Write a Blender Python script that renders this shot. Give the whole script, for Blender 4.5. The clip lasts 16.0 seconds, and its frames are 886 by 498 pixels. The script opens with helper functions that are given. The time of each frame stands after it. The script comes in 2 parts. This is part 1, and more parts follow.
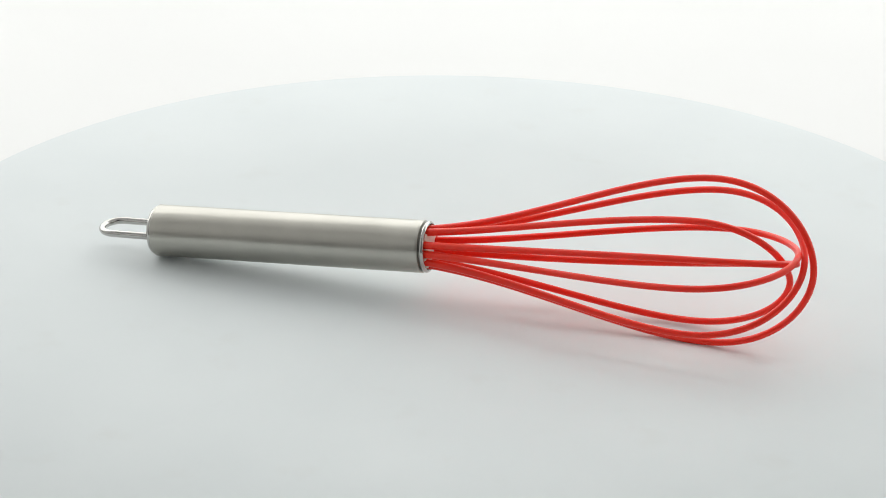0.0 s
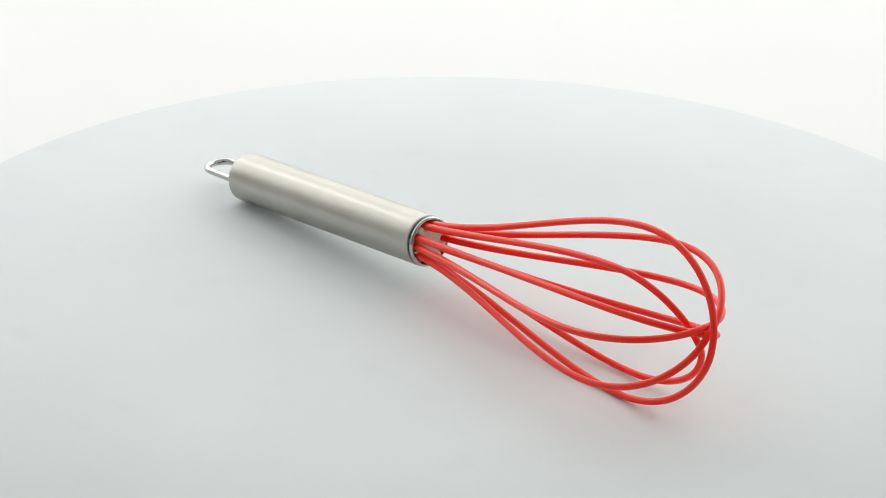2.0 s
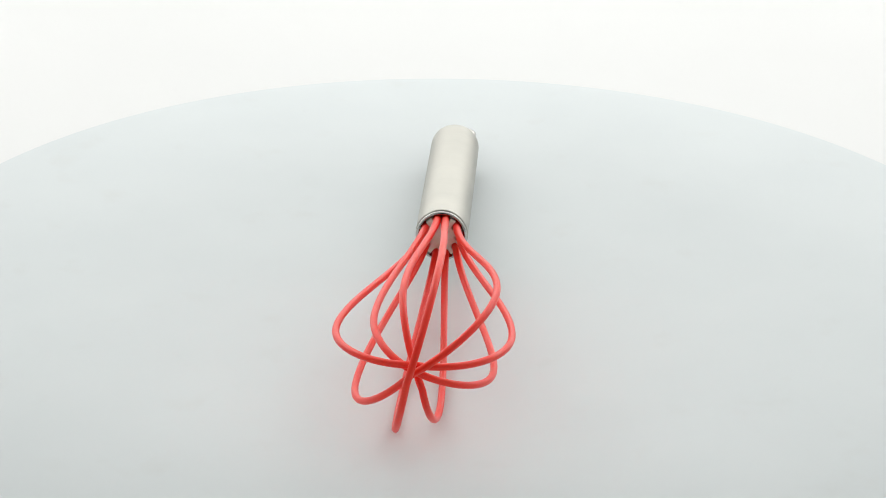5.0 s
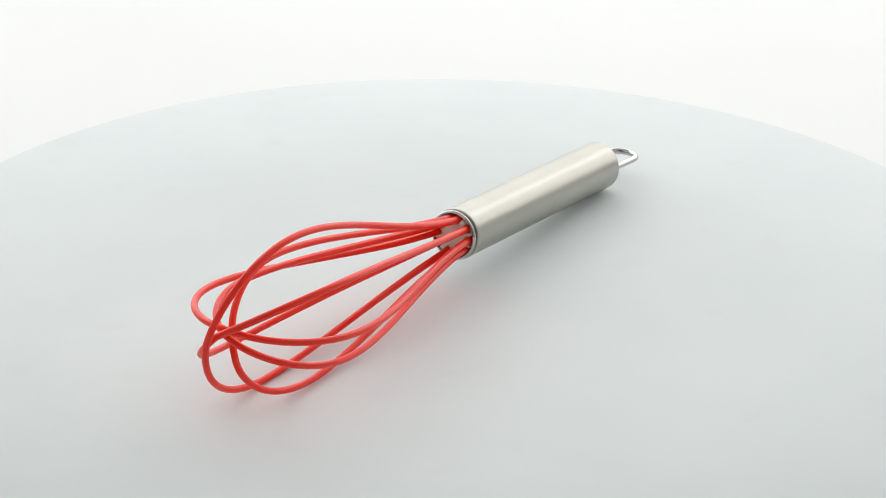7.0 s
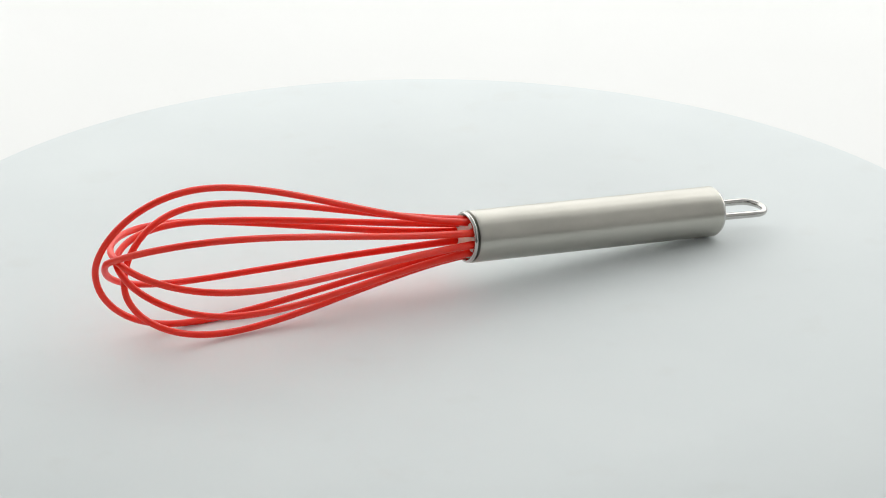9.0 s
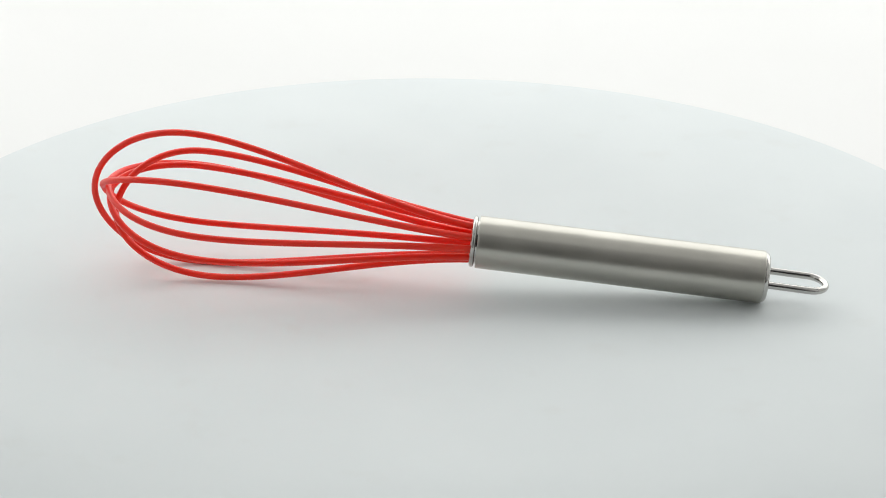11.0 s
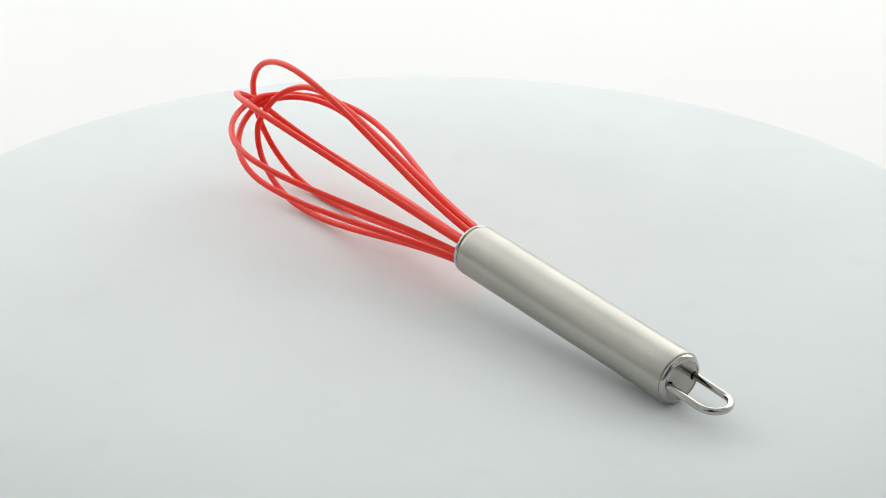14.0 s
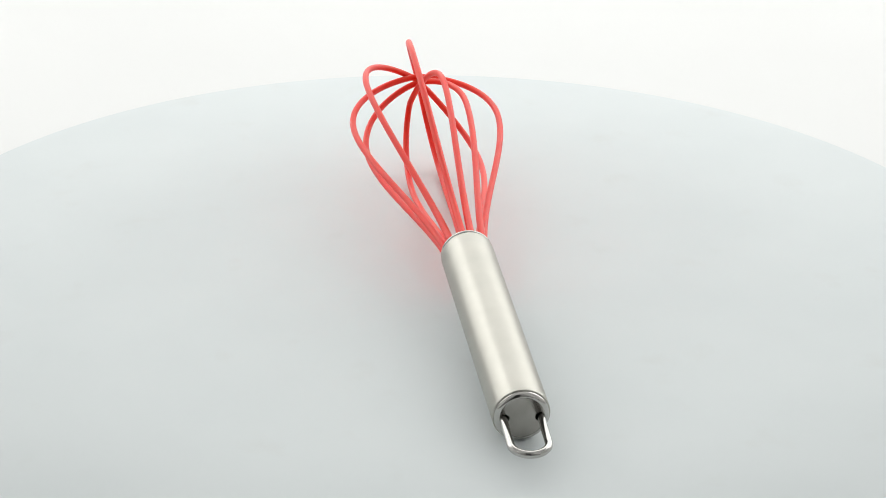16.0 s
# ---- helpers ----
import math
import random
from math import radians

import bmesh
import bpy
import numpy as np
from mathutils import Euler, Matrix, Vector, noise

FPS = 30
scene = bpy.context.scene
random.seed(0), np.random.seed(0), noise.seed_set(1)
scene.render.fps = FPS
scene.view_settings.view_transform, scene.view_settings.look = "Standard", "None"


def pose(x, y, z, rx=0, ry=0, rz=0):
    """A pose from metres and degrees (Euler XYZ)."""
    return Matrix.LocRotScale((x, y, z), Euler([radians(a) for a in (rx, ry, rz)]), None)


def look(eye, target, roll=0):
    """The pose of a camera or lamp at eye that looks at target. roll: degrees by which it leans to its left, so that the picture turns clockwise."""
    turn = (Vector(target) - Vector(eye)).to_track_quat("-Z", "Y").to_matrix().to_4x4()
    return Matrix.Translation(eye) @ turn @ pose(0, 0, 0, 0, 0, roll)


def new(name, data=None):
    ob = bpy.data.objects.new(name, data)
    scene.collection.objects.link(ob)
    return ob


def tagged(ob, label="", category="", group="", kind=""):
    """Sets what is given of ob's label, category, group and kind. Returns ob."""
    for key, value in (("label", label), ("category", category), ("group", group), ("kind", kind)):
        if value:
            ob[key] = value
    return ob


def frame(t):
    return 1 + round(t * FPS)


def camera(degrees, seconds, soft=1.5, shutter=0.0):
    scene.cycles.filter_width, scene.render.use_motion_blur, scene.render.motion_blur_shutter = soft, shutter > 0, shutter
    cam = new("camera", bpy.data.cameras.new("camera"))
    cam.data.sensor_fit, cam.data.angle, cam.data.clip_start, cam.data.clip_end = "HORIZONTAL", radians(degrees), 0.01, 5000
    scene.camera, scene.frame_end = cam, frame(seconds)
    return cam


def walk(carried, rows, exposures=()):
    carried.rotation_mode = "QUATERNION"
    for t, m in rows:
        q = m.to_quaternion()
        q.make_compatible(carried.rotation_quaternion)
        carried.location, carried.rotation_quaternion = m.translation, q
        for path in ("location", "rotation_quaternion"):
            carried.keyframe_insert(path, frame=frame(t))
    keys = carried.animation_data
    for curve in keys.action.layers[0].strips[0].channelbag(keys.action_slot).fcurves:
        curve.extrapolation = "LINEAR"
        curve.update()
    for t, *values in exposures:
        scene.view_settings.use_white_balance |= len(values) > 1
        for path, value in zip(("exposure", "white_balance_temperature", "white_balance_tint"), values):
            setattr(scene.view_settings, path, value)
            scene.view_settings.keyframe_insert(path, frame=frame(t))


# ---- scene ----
# ---- camera: stands still before a slowly turning display disc ----
cam = camera(20.0, 16.0, soft=1.0)
CAM_POSE = pose(0, -0.90255, 0.44014, 64.955, -0.911, 0.647)
walk(cam, [(0.0, CAM_POSE), (16.0, CAM_POSE)])

# ---- world and light ----
world = bpy.data.worlds.new("studio_air")
scene.world = world
world.use_nodes = True
world.node_tree.nodes["Background"].inputs["Color"].default_value = (1.0, 0.985, 0.96, 1)
world.node_tree.nodes["Background"].inputs["Strength"].default_value = 0.25
scene.view_settings.exposure = 0.08
FLOOR_Z = -0.075


def softbox_light(name, eye, target, wide, high, watts, colour):
    data = bpy.data.lights.new(name, "AREA")
    data.shape, data.size, data.size_y = "RECTANGLE", wide, high
    data.energy, data.color = watts, colour
    ob = new(name, data)
    ob.matrix_world = look(eye, target)
    return ob


# large diffusers behind the disc and at both sides, two weak ones flanking the camera, a wash on the paper, an added
# fill under the ceiling
NEUTRAL = (0.99, 1.0, 0.985)
softbox_light("rear_diffuser", (0.0, 1.68, 1.12), (0, 0, 0.6), 3.2, 2.0, 29.5, NEUTRAL)
softbox_light("side_diffuser", (-1.55, 1.15, 1.05), (0, 0.3, 0.3), 1.3, 1.9, 10.8, NEUTRAL)
softbox_light("side_diffuser", (1.55, 1.15, 1.05), (0, 0.3, 0.3), 1.3, 1.9, 10.8, NEUTRAL)
softbox_light("front_diffuser", (-1.0, -1.28, 0.95), (0, 0.1, 0.3), 1.2, 1.6, 2.3, NEUTRAL)
softbox_light("front_diffuser", (1.0, -1.28, 0.95), (0, 0.1, 0.3), 1.2, 1.6, 2.3, NEUTRAL)
softbox_light("backdrop_wash", (0.0, 0.8, 1.25), (0, 1.0, FLOOR_Z), 1.9, 0.5, 1.5, (1.0, 1.0, 0.965))
# broad panel added overhead to lift the shadows on the disc
softbox_light("overhead_fill", (0.0, 0.15, 2.3), (0, 0.15, 0), 3.6, 2.8, 15.5, NEUTRAL)


# ---- materials ----
def material(name):
    m = bpy.data.materials.new(name)
    m.use_nodes = True
    nt = m.node_tree
    return m, nt, nt.nodes["Principled BSDF"]


def node(nt, kind, **values):
    n = nt.nodes.new(kind)
    for key, value in values.items():
        n.inputs[key.replace("_", " ")].default_value = value
    return n


def mottled(nt, coord, scale, detail, low, high):
    """A noise between two colours."""
    tex = node(nt, "ShaderNodeTexNoise", Scale=scale, Detail=detail)
    nt.links.new(coord, tex.inputs["Vector"])
    ramp = nt.nodes.new("ShaderNodeValToRGB")
    ramp.color_ramp.elements[0].position, ramp.color_ramp.elements[1].position = 0.3, 0.7
    ramp.color_ramp.elements[0].color, ramp.color_ramp.elements[1].color = (*low, 1), (*high, 1)
    nt.links.new(tex.outputs["Fac"], ramp.inputs["Fac"])
    return tex, ramp


def bump(nt, height, bsdf, strength, distance):
    b = node(nt, "ShaderNodeBump", Strength=strength, Distance=distance)
    nt.links.new(height, b.inputs["Height"])
    nt.links.new(b.outputs["Normal"], bsdf.inputs["Normal"])


def white_disc():
    m, nt, p = material("white_disc_coating")
    co = nt.nodes.new("ShaderNodeTexCoord").outputs["Object"]
    tex, ramp = mottled(nt, co, 14.0, 5.0, (0.714, 0.754, 0.762), (0.744, 0.782, 0.788))
    # faint rubbed patches, a little warmer
    rub, patch = mottled(nt, co, 38.0, 6.0, (1.0, 1.0, 1.0), (0.978, 0.97, 0.962))
    patch.color_ramp.elements[0].position, patch.color_ramp.elements[1].position = 0.60, 0.74
    worn = nt.nodes.new("ShaderNodeMix")
    worn.data_type, worn.blend_type = "RGBA", "MULTIPLY"
    worn.inputs["Factor"].default_value = 1.0
    nt.links.new(ramp.outputs["Color"], worn.inputs[6])
    nt.links.new(patch.outputs["Color"], worn.inputs[7])
    nt.links.new(worn.outputs[2], p.inputs["Base Color"])
    p.inputs["Roughness"].default_value = 0.6
    p.inputs["Specular IOR Level"].default_value = 0.15
    fine = node(nt, "ShaderNodeTexNoise", Scale=900.0, Detail=3.0)
    nt.links.new(co, fine.inputs["Vector"])
    bump(nt, fine.outputs["Fac"], p, 0.03, 0.0002)
    return m


def white_paper():
    m, nt, p = material("white_backdrop_paper")
    co = nt.nodes.new("ShaderNodeTexCoord").outputs["Object"]
    tex, ramp = mottled(nt, co, 3.0, 4.0, (0.85, 0.85, 0.845), (0.88, 0.88, 0.875))
    nt.links.new(ramp.outputs["Color"], p.inputs["Base Color"])
    p.inputs["Roughness"].default_value = 0.9
    fine = node(nt, "ShaderNodeTexNoise", Scale=400.0, Detail=3.0)
    nt.links.new(co, fine.inputs["Vector"])
    bump(nt, fine.outputs["Fac"], p, 0.1, 0.0004)
    return m


def studio_paint(name, tone):
    m, nt, p = material(name)
    co = nt.nodes.new("ShaderNodeTexCoord").outputs["Object"]
    tex, ramp = mottled(nt, co, 2.0, 5.0, (tone * 0.88, tone * 0.88, tone * 0.87), (tone * 1.12, tone * 1.12, tone * 1.1))
    nt.links.new(ramp.outputs["Color"], p.inputs["Base Color"])
    p.inputs["Roughness"].default_value = 0.85
    return m


def brushed_steel():
    """Steel brushed round the tube, so that reflections stretch along it."""
    m, nt, p = material("brushed_steel")
    co = nt.nodes.new("ShaderNodeTexCoord").outputs["Object"]
    stretch = nt.nodes.new("ShaderNodeMapping")
    stretch.inputs["Scale"].default_value = (40.0, 40.0, 900.0)
    nt.links.new(co, stretch.inputs["Vector"])
    lines = node(nt, "ShaderNodeTexNoise", Scale=1.0, Detail=4.0)
    nt.links.new(stretch.outputs["Vector"], lines.inputs["Vector"])
    tex, ramp = mottled(nt, co, 55.0, 5.0, (0.445, 0.433, 0.393), (0.51, 0.496, 0.452))
    nt.links.new(ramp.outputs["Color"], p.inputs["Base Color"])
    p.inputs["Metallic"].default_value = 1.0
    rough = nt.nodes.new("ShaderNodeMapRange")
    rough.inputs["To Min"].default_value, rough.inputs["To Max"].default_value = 0.32, 0.37
    nt.links.new(lines.outputs["Fac"], rough.inputs["Value"])
    smudge = nt.nodes.new("ShaderNodeMapRange")
    smudge.inputs["To Min"].default_value, smudge.inputs["To Max"].default_value = 0.85, 1.2
    nt.links.new(tex.outputs["Fac"], smudge.inputs["Value"])
    worn = nt.nodes.new("ShaderNodeMath")
    worn.operation = "MULTIPLY"
    nt.links.new(rough.outputs["Result"], worn.inputs[0])
    nt.links.new(smudge.outputs["Result"], worn.inputs[1])
    nt.links.new(worn.outputs["Value"], p.inputs["Roughness"])
    p.inputs["Anisotropic"].default_value, p.inputs["Anisotropic Rotation"].default_value = 0.66, 0.25
    round_about = nt.nodes.new("ShaderNodeTangent")
    round_about.direction_type, round_about.axis = "RADIAL", "Z"
    nt.links.new(round_about.outputs["Tangent"], p.inputs["Tangent"])
    return m


def polished_steel(name, roughness, low, high):
    m, nt, p = material(name)
    co = nt.nodes.new("ShaderNodeTexCoord").outputs["Object"]
    tex, ramp = mottled(nt, co, 120.0, 3.0, low, high)
    nt.links.new(ramp.outputs["Color"], p.inputs["Base Color"])
    p.inputs["Metallic"].default_value = 1.0
    p.inputs["Roughness"].default_value = roughness
    return m


def silicone(name, low, high, glow):
    """Soft plastic into which a little light sinks."""
    m, nt, p = material(name)
    co = nt.nodes.new("ShaderNodeTexCoord").outputs["Object"]
    tex, ramp = mottled(nt, co, 90.0, 4.0, low, high)
    nt.links.new(ramp.outputs["Color"], p.inputs["Base Color"])
    p.inputs["Roughness"].default_value = 0.36
    p.inputs["Specular IOR Level"].default_value = 0.52
    p.inputs["Subsurface Weight"].default_value = glow
    p.inputs["Subsurface Radius"].default_value = (1.0, 0.12, 0.08)
    p.inputs["Subsurface Scale"].default_value = 0.0015
    fine = node(nt, "ShaderNodeTexNoise", Scale=1500.0, Detail=2.0)
    nt.links.new(co, fine.inputs["Vector"])
    bump(nt, fine.outputs["Fac"], p, 0.06, 0.0002)
    return m


def white_fabric():
    m, nt, p = material("white_tent_fabric")
    co = nt.nodes.new("ShaderNodeTexCoord").outputs["Object"]
    tex, ramp = mottled(nt, co, 5.0, 5.0, (0.76, 0.76, 0.75), (0.82, 0.82, 0.81))
    nt.links.new(ramp.outputs["Color"], p.inputs["Base Color"])
    p.inputs["Roughness"].default_value = 0.95
    return m


DISC, PAPER, FABRIC = white_disc(), white_paper(), white_fabric()
WALL = studio_paint("dark_studio_paint", 0.085)
SCREEN = studio_paint("grey_screen_fabric", 0.25)
CEILING = studio_paint("grey_studio_paint", 0.10)
BRUSHED = brushed_steel()
POLISHED = polished_steel("polished_steel", 0.06, (0.46, 0.45, 0.43), (0.53, 0.52, 0.50))
SATIN = polished_steel("satin_steel", 0.2, (0.34, 0.325, 0.30), (0.42, 0.40, 0.37))
RED = silicone("red_silicone", (0.87, 0.022, 0.005), (0.92, 0.029, 0.008), 0.5)
PLUG = silicone("pale_plastic", (0.80, 0.76, 0.66), (0.86, 0.82, 0.73), 0.2)


# ---- mesh helpers ----
def part(name, bm, mat, parent=None, label="", smooth=True):
    me = bpy.data.meshes.new(name)
    bmesh.ops.recalc_face_normals(bm, faces=bm.faces[:])
    bm.to_mesh(me)
    bm.free()
    me.materials.append(mat)
    if smooth:
        me.polygons.foreach_set("use_smooth", [True] * len(me.polygons))
        me.set_sharp_from_angle(angle=radians(42))
    ob = new(name, me)
    ob.parent = parent
    return tagged(ob, label=label)


def lathe(profile, segments, frame_axes=None):
    """Turns a profile of (along, radius) about an axis. frame_axes: origin, axis, side, up."""
    o, ax, si, up = frame_axes or (Vector(), Vector((0, 0, 1)), Vector((1, 0, 0)), Vector((0, 1, 0)))
    bm = bmesh.new()
    rings = []
    for along, r in profile:
        if r < 1e-7:
            rings.append([bm.verts.new(o + ax * along)])
        else:
            rings.append([bm.verts.new(o + ax * along + (si * math.cos(k) + up * math.sin(k)) * r)
                          for k in (2 * math.pi * i / segments for i in range(segments))])
    for a, b in zip(rings, rings[1:]):
        for i in range(segments):
            j = (i + 1) % segments
            if len(a) == 1 and len(b) > 1:
                bm.faces.new((a[0], b[i], b[j]))
            elif len(b) == 1 and len(a) > 1:
                bm.faces.new((a[i], a[j], b[0]))
            elif len(a) > 1:
                bm.faces.new((a[i], a[j], b[j], b[i]))
    return bm


def tube(points, radius, sides=14):
    """A round rod along points, with rounded-off ends."""
    pts = [Vector(q) for q in points]
    bm = bmesh.new()
    rings, normal = [], None
    for i, q in enumerate(pts):
        d = (pts[min(i + 1, len(pts) - 1)] - pts[max(i - 1, 0)]).normalized()
        if normal is None:
            normal = d.orthogonal().normalized()
        normal = (normal - d * normal.dot(d)).normalized()
        other = d.cross(normal)
        r = radius(q) if callable(radius) else radius
        rings.append([bm.verts.new(q + (normal * math.cos(k) + other * math.sin(k)) * r)
                      for k in (2 * math.pi * j / sides for j in range(sides))])
    for a, b in zip(rings, rings[1:]):
        for i in range(sides):
            j = (i + 1) % sides
            bm.faces.new((a[i], a[j], b[j], b[i]))
    bm.faces.new(rings[0][::-1])
    bm.faces.new(rings[-1])
    return bm


def bezier(p0, p1, p2, p3, count):
    out = []
    for i in range(count + 1):
        t = i / count
        out.append(tuple((1 - t) ** 3 * a + 3 * t * (1 - t) ** 2 * b + 3 * t * t * (1 - t) * c + t ** 3 * d
                         for a, b, c, d in zip(p0, p1, p2, p3)))
    return out


# ---- setting: a white sweep in a studio with white sides ----
def backdrop():
    """Seamless paper: flat under the disc, curving up behind it."""
    line = [(-1.3, 0.0), (0.9, 0.0)]
    line += [(0.9 + 0.35 * math.sin(k), 0.35 - 0.35 * math.cos(k)) for k in (radians(5 * i) for i in range(1, 15))]
    bm = bmesh.new()
    rows = []
    for offset in (0.0, -0.004):
        rows.append([[bm.verts.new((x, y + (-offset if i > 1 else 0), FLOOR_Z + z + offset)) for i, (y, z) in enumerate(line)]
                     for x in (-1.5, 1.5)])
    for left, right in rows:
        for i in range(len(line) - 1):
            bm.faces.new((left[i], right[i], right[i + 1], left[i + 1]))
    return tagged(part("backdrop", bm, PAPER), "seamless white paper sweep behind the turntable", "backdrop", kind="structure")


def slab(name, low, high, mat, label, category):
    bm = bmesh.new()
    bmesh.ops.create_cube(bm, size=1.0)
    for v in bm.verts:
        v.co = Vector([lo + (hi - lo) * (c + 0.5) for lo, hi, c in zip(low, high, v.co)])
    return tagged(part(name, bm, mat, smooth=False), label, category, kind="structure")


backdrop()
slab("floor", (-2.0, -2.4, FLOOR_Z - 0.11), (2.0, 2.0, FLOOR_Z - 0.01), WALL, "plain dark studio floor under the paper sweep", "floor")
slab("wall_south", (-2.0, -2.5, FLOOR_Z - 0.11), (2.0, -2.4, 2.4), WALL, "plain dark studio wall", "wall")


def reflection_screen():
    """Unseen grey screen added behind the camera; its tall middle gap darkens the steel's reflections."""
    bm = bmesh.new()
    for lo, hi, top in ((-2.0, -0.3, 2.4), (0.3, 2.0, 2.4), (-0.3, 0.3, 0.12)):
        made = bmesh.ops.create_cube(bm, size=1.0)["verts"]
        for v in made:
            v.co = Vector((lo + (hi - lo) * (v.co.x + 0.5), -1.40 + 0.03 * v.co.y, FLOOR_Z - 0.01 + (top - FLOOR_Z + 0.01) * (v.co.z + 0.5)))
    return tagged(part("partition", bm, SCREEN, smooth=False), "unseen grey fabric screen with a tall gap for the camera, added to shape reflections", "partition", kind="structure")


reflection_screen()
slab("wall_north", (-2.0, 2.0, FLOOR_Z - 0.11), (2.0, 2.1, 2.4), FABRIC, "plain white studio wall", "wall")
slab("wall_west", (-2.1, -2.5, FLOOR_Z - 0.11), (-2.0, 2.1, 2.4), FABRIC, "plain white studio wall", "wall")
slab("wall_east", (2.0, -2.5, FLOOR_Z - 0.11), (2.1, 2.1, 2.4), FABRIC, "plain white studio wall", "wall")
slab("ceiling", (-2.1, -2.5, 2.4), (2.1, 2.1, 2.5), CEILING, "plain grey studio ceiling", "ceiling")


# ---- turntable ----
DISC_R = 0.2383


def turntable():
    root = tagged(new("turntable"), "round white turntable with a smooth matte top", "turntable")
    off = Vector((0.0024, 0.0025, 0))
    edge = [(0.0, 0.0), (DISC_R - 0.10, 0.0), (DISC_R - 0.0012, 0.0), (DISC_R - 0.0004, -0.0004), (DISC_R, -0.0012),
            (DISC_R, -0.0108), (DISC_R - 0.0012, -0.012), (0.0, -0.012)]
    ax = (off, Vector((0, 0, 1)), Vector((1, 0, 0)), Vector((0, 1, 0)))
    part("disc", lathe([(z, r) for r, z in edge], 192, ax), DISC, root)
    foot = [(0.0, -0.012), (0.11, -0.012), (0.11, -0.016), (0.14, FLOOR_Z + 0.004), (0.14, FLOOR_Z), (0.0, FLOOR_Z)]
    part("base", lathe([(z, r) for r, z in foot], 96), DISC, root, "low white round base")
    return root


# ---- whisk ----
BUTT = Vector((-0.12432, -0.00155, 0.01056))
COLLAR = Vector((-0.00950, -0.00433, 0.02017))
AXIS = (COLLAR - BUTT).normalized()
SIDE = Vector((0, 0, 1)).cross(AXIS).normalized()
UP = AXIS.cross(SIDE)
LENGTH = (COLLAR - BUTT).length
TUBE_R, WIRE_R = 0.0105, 0.00132

# start radius, opening slope, and the pull of the four curve handles, alike for all wires
SHAPE = (0.0071, 0.0953, 0.3502, 0.2735, 0.6504, 0.4324)
# each loop: two halves of (azimuth, twist, widest radius, where), then tip distance and tip offsets, degrees and mm
LOOPS = [
    ((-1.9, -4.7, 32.93, 109.40), (179.8, 2.2, 30.10, 111.15), 148.12, -2.36, 5.87),
    ((35.7, -3.3, 32.60, 112.94), (212.9, 12.7, 30.88, 111.59), 150.66, -2.68, 3.24),
    ((78.2, -4.0, 33.70, 114.75), (253.9, 5.9, 29.93, 115.84), 154.43, -4.11, 1.23),
    ((104.1, 6.4, 26.97, 112.02), (284.6, -3.5, 23.46, 103.64), 144.55, 0.90, -5.00),
    ((151.4, 7.3, 19.72, 112.97), (324.1, 11.4, 28.07, 109.23), 147.19, -0.26, 2.48),
]


def half_wire(azimuth, twist, widest, where, tip, ox, oy):
    r0, slope, k1, k2, k3, k4 = SHAPE
    sm, rm, sa = where / 1000, widest / 1000, tip / 1000
    line = bezier((0, r0), (sm * k1, r0 + slope * sm * k1), (sm - sm * k2, rm), (sm, rm), 34)
    line += bezier((sm, rm), (sm + (sa - sm) * k3, rm), (sa, rm * k4), (sa, 0), 26)[1:]
    out = [COLLAR - AXIS * 0.006 + (SIDE * math.cos(radians(azimuth)) + UP * math.sin(radians(azimuth))) * r0]
    for along, r in line:
        f = min(1.0, max(0.0, along / sa))
        w = f * f * (3 - 2 * f)
        phi = radians(azimuth + twist * f)
        out.append(COLLAR + AXIS * along + SIDE * (r * math.cos(phi) + w * ox / 1000) + UP * (r * math.sin(phi) + w * oy / 1000))
    return out


def scalloped_plug():
    """The plug that fills the collar, with a notch round every wire."""
    azimuths = [h[0] for loop in LOOPS for h in loop[:2]]
    bm = bmesh.new()
    rings = []
    for depth, shrink in ((-0.006, 0.0), (0.0013, 0.0), (0.0018, 0.00015), (0.0021, 0.0006)):
        ring = []
        for i in range(240):
            ang = i * 1.5
            r = TUBE_R - 0.0020
            for az in azimuths:
                gap = radians((ang - az + 180) % 360 - 180) * SHAPE[0]
                if abs(gap) < 0.00165:
                    r = min(r, SHAPE[0] - math.sqrt(0.00165 ** 2 - gap * gap))
            r -= shrink
            ring.append(bm.verts.new(COLLAR + AXIS * depth + (SIDE * math.cos(radians(ang)) + UP * math.sin(radians(ang))) * r))
        rings.append(ring)
    for a, c in zip(rings, rings[1:]):
        for i in range(240):
            j = (i + 1) % 240
            bm.faces.new((a[i], a[j], c[j], c[i]))
    mid = bm.verts.new(COLLAR + AXIS * 0.0021)
    for i in range(240):
        bm.faces.new((rings[-1][i], rings[-1][(i + 1) % 240], mid))
    return bm


HOOK_HALF = 0.0068


def pierced_plate(radius, along, half, hole):
    """A round plate with two holes, each with a short wall going inwards."""
    bm = bmesh.new()
    loops = []
    for cx, r, count in ((0.0, radius, 96), (half, hole, 24), (-half, hole, 24)):
        ring = [bm.verts.new((cx + r * math.cos(k), r * math.sin(k), along)) for k in (2 * math.pi * i / count for i in range(count))]
        loops.append([bm.edges.new((ring[i], ring[(i + 1) % count])) for i in range(count)])
    bmesh.ops.triangle_fill(bm, use_beauty=True, edges=[e for loop in loops for e in loop])
    for loop in loops[1:]:
        made = bmesh.ops.extrude_edge_only(bm, edges=loop)["geom"]
        bmesh.ops.translate(bm, verts=[v for v in made if isinstance(v, bmesh.types.BMVert)], vec=(0, 0, 0.004))
    return bm


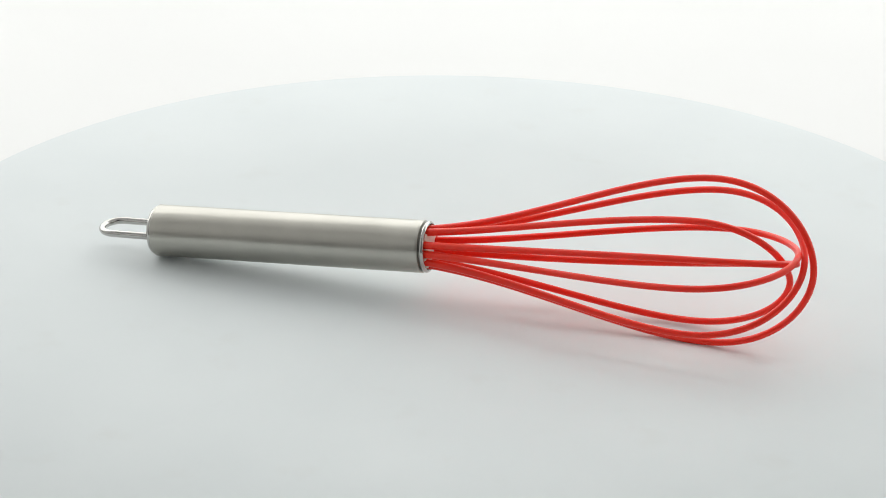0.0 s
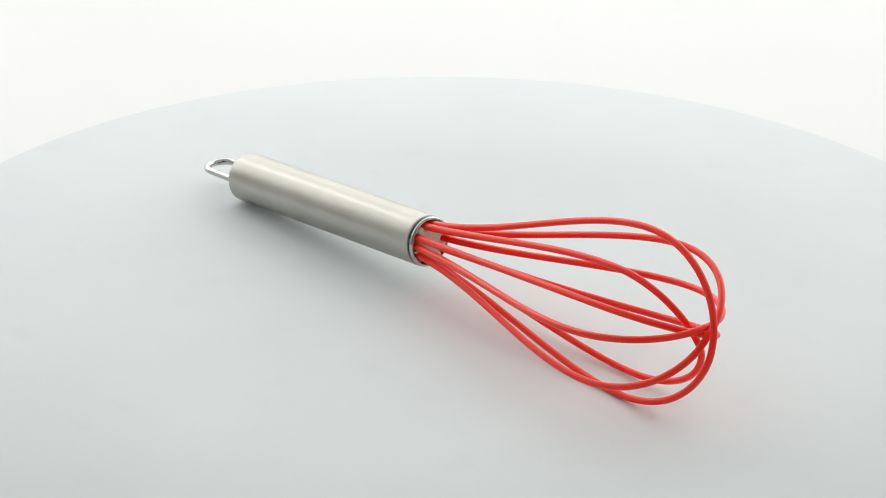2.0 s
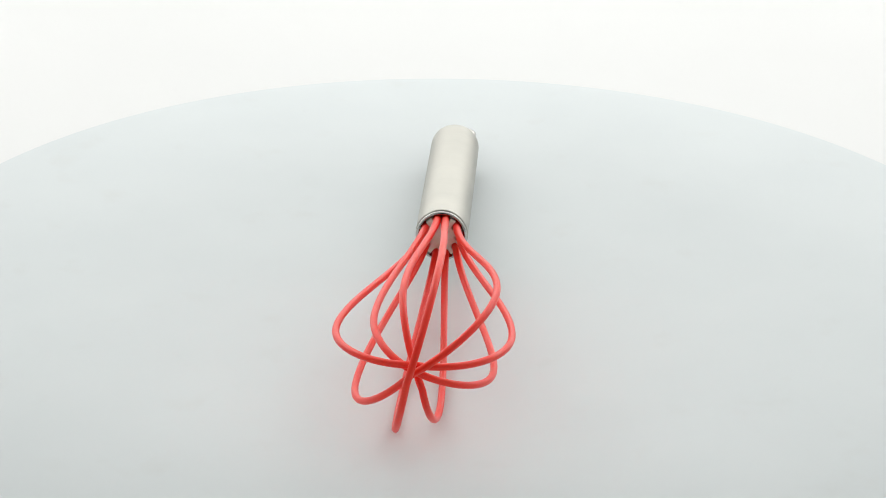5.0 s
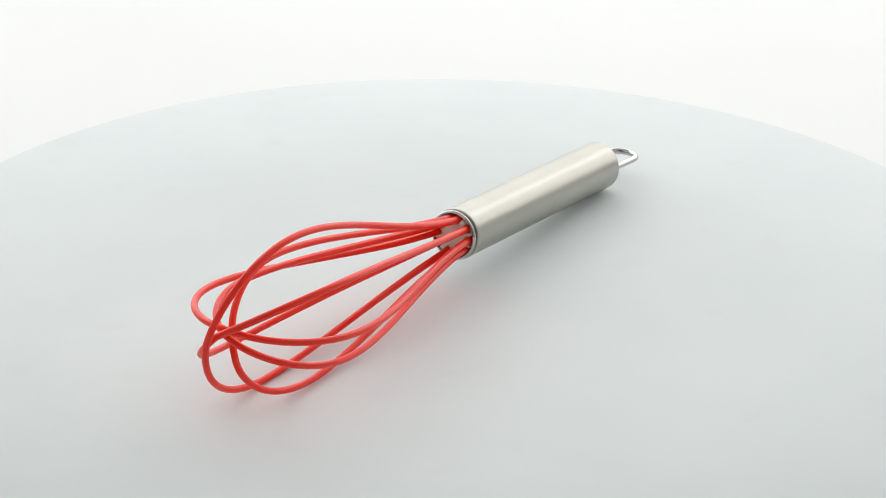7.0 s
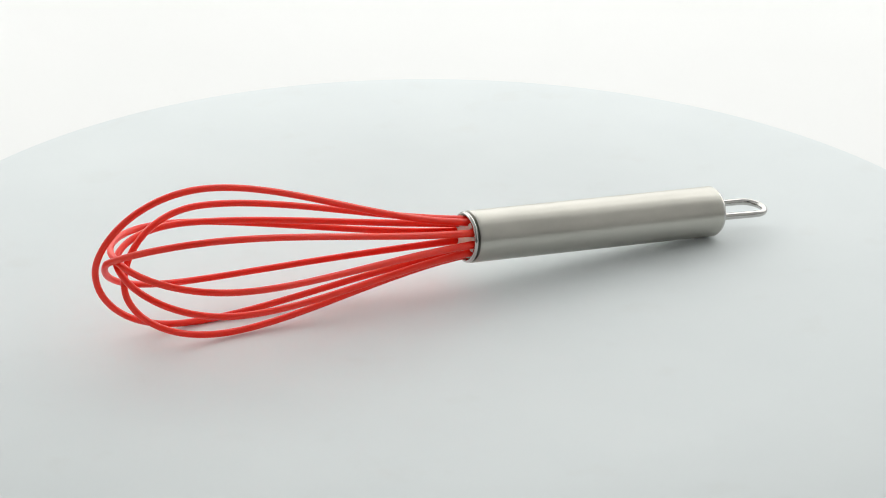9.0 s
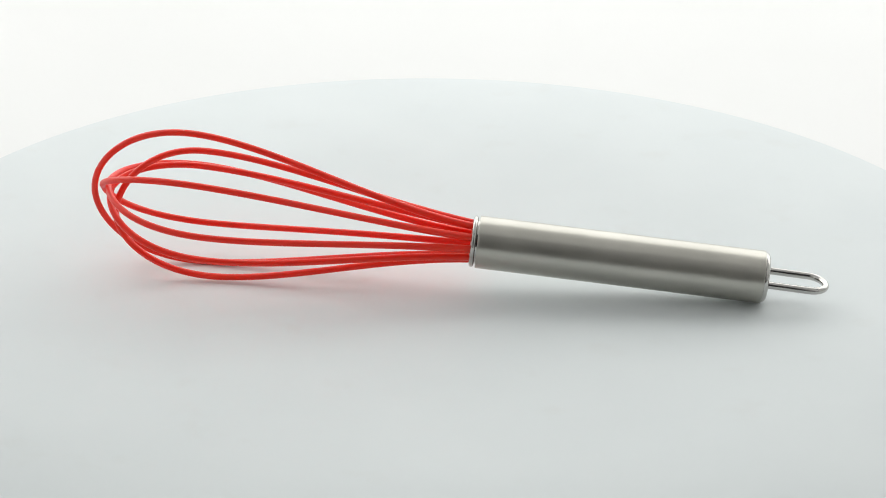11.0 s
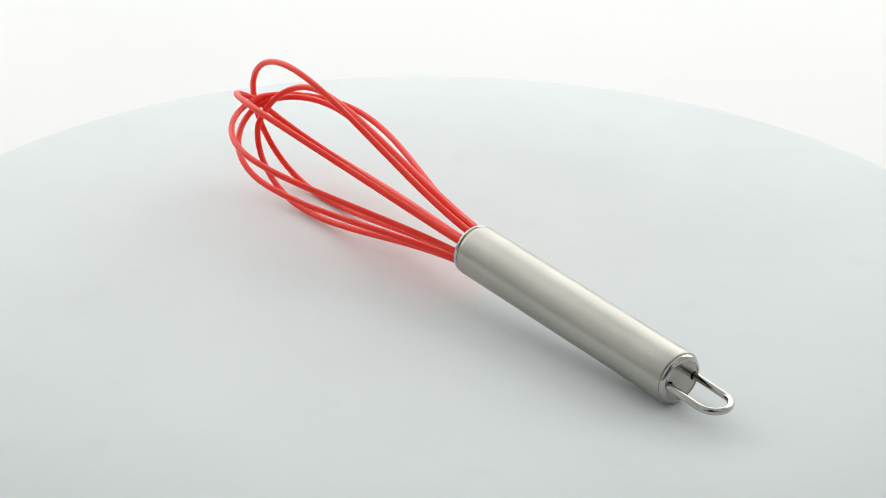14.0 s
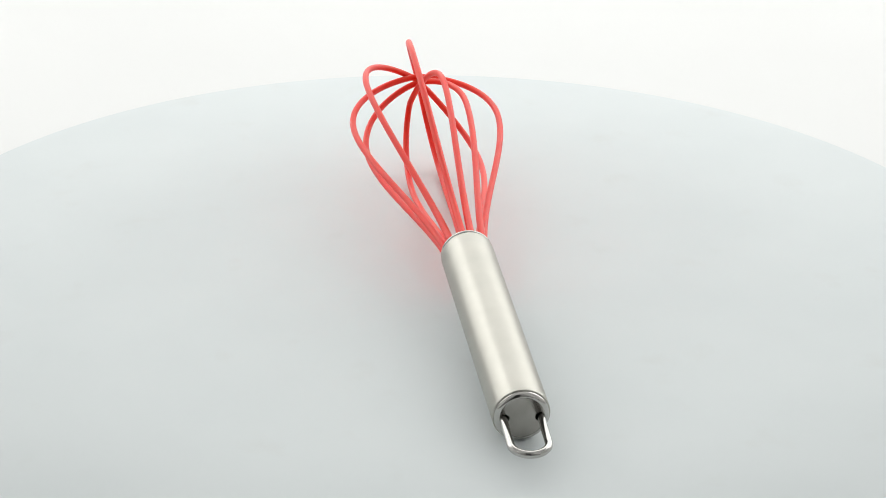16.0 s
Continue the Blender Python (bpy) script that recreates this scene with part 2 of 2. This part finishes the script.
def whisk():
    root = tagged(new("whisk"), "kitchen whisk with red silicone wires and brushed steel handle", "whisk")
    ax = (BUTT, AXIS, SIDE, UP)
    R, L = TUBE_R, LENGTH + 0.0012
    # the tube stands along its own z, so that its brushing runs round it
    tube_pose = Matrix((SIDE, UP, AXIS)).transposed().to_4x4()
    tube_pose.translation = BUTT
    own = (Vector(), Vector((0, 0, 1)), Vector((1, 0, 0)), Vector((0, 1, 0)))
    outer = [(0.0030, R - 0.0017), (0.0010, R - 0.0017), (0.0008, R - 0.0005)]
    outer += [(0.0012 - 0.0004 * math.sin(k), R - 0.0004 + 0.0004 * math.cos(k)) for k in (radians(15 * i) for i in range(5, -1, -1))]
    outer += [(L * i / 12, R) for i in range(1, 12)]
    outer += [(L - 0.0030, R), (L - 0.0019, R), (L - 0.00178, R - 0.0001), (L - 0.00172, R - 0.0003), (L - 0.0017, R - 0.0017)]
    handle = part("handle", lathe(outer, 128, own), BRUSHED, root, "brushed stainless steel tube handle")
    handle.matrix_basis = tube_pose
    # a groove, a rolled bead, a step inwards
    lip = [(L - 0.0017, R - 0.0017), (L - 0.0009, R - 0.0017)]
    lip += [(L - 0.0002 - 0.00098 * math.cos(k), R - 0.00115 + 0.00098 * math.sin(k)) for k in (radians(12 * i) for i in range(-2, 16))]
    lip += [(L - 0.0005, R - 0.00195), (L - 0.0050, R - 0.00195)]
    part("collar_rim", lathe(lip, 128, own), POLISHED, handle, "polished steel rim")
    # butt end: a seam, a rounded shoulder, a flat plate pierced for the hanging loop
    ring = [(0.0030, R - 0.0018), (0.0014, R - 0.0018), (0.0009, R - 0.0006)]
    ring += [(0.0007 - 0.0018 * math.sin(k), R - 0.0023 + 0.0018 * math.cos(k)) for k in (radians(7.5 * i) for i in range(0, 13))]
    ring += [(-0.0010, R - 0.00225), (0.0008, R - 0.00225)]
    part("end_ring", lathe(ring, 128, own), POLISHED, handle, "polished steel end ring")
    cap = part("end_cap", pierced_plate(R - 0.00225, -0.0009, HOOK_HALF - 0.0004, 0.0018), SATIN, root, "flat steel end cap")
    cap.matrix_basis = tube_pose
    part("plug", scalloped_plug(), PLUG, root, "pale plastic plug holding the wires")
    # hanging loop: a bent steel rod, its bow away from the handle
    half, out, lie, lean = HOOK_HALF, 0.0240, radians(0), 0.03
    across = SIDE * math.cos(lie) + UP * math.sin(lie)
    rod = [(half, 0.0045), (half, 0.0), (half, -(out - half) * 0.5), (half, -(out - half))]
    rod += [(half * math.cos(k), -(out - half) - half * math.sin(k)) for k in (radians(10 * i) for i in range(1, 18))]
    rod += [(-half, -(out - half)), (-half, -(out - half) * 0.5), (-half, 0.0), (-half, 0.0045)]
    part("hanging_loop", tube([BUTT + AXIS * y + across * (x + lean * max(0.0, -y)) for x, y in rod], 0.00145, 16), POLISHED, root, "polished steel hanging loop")

    def coated(q):
        """The coating is thicker where the wires leave the collar."""
        return WIRE_R + 0.00020 * max(0.0, 1 - (q - COLLAR).dot(AXIS) / 0.05)

    for one, two, tip, ox, oy in LOOPS:
        there = half_wire(*one, tip, ox, oy)
        back = half_wire(*two, tip, ox, oy)
        part("wire_loop", tube(there + back[-2::-1], coated), RED, root)
    return root


table = turntable()
beater = whisk()


# ---- what moves: the disc turns steadily and carries the whisk ----
def motions():
    rows = [(0.5 * i, pose(0, 0, 0, 0, 0, -14.757 - 15.2453 * 0.5 * i)) for i in range(33)]
    walk(table, rows)
    walk(beater, rows)


motions()
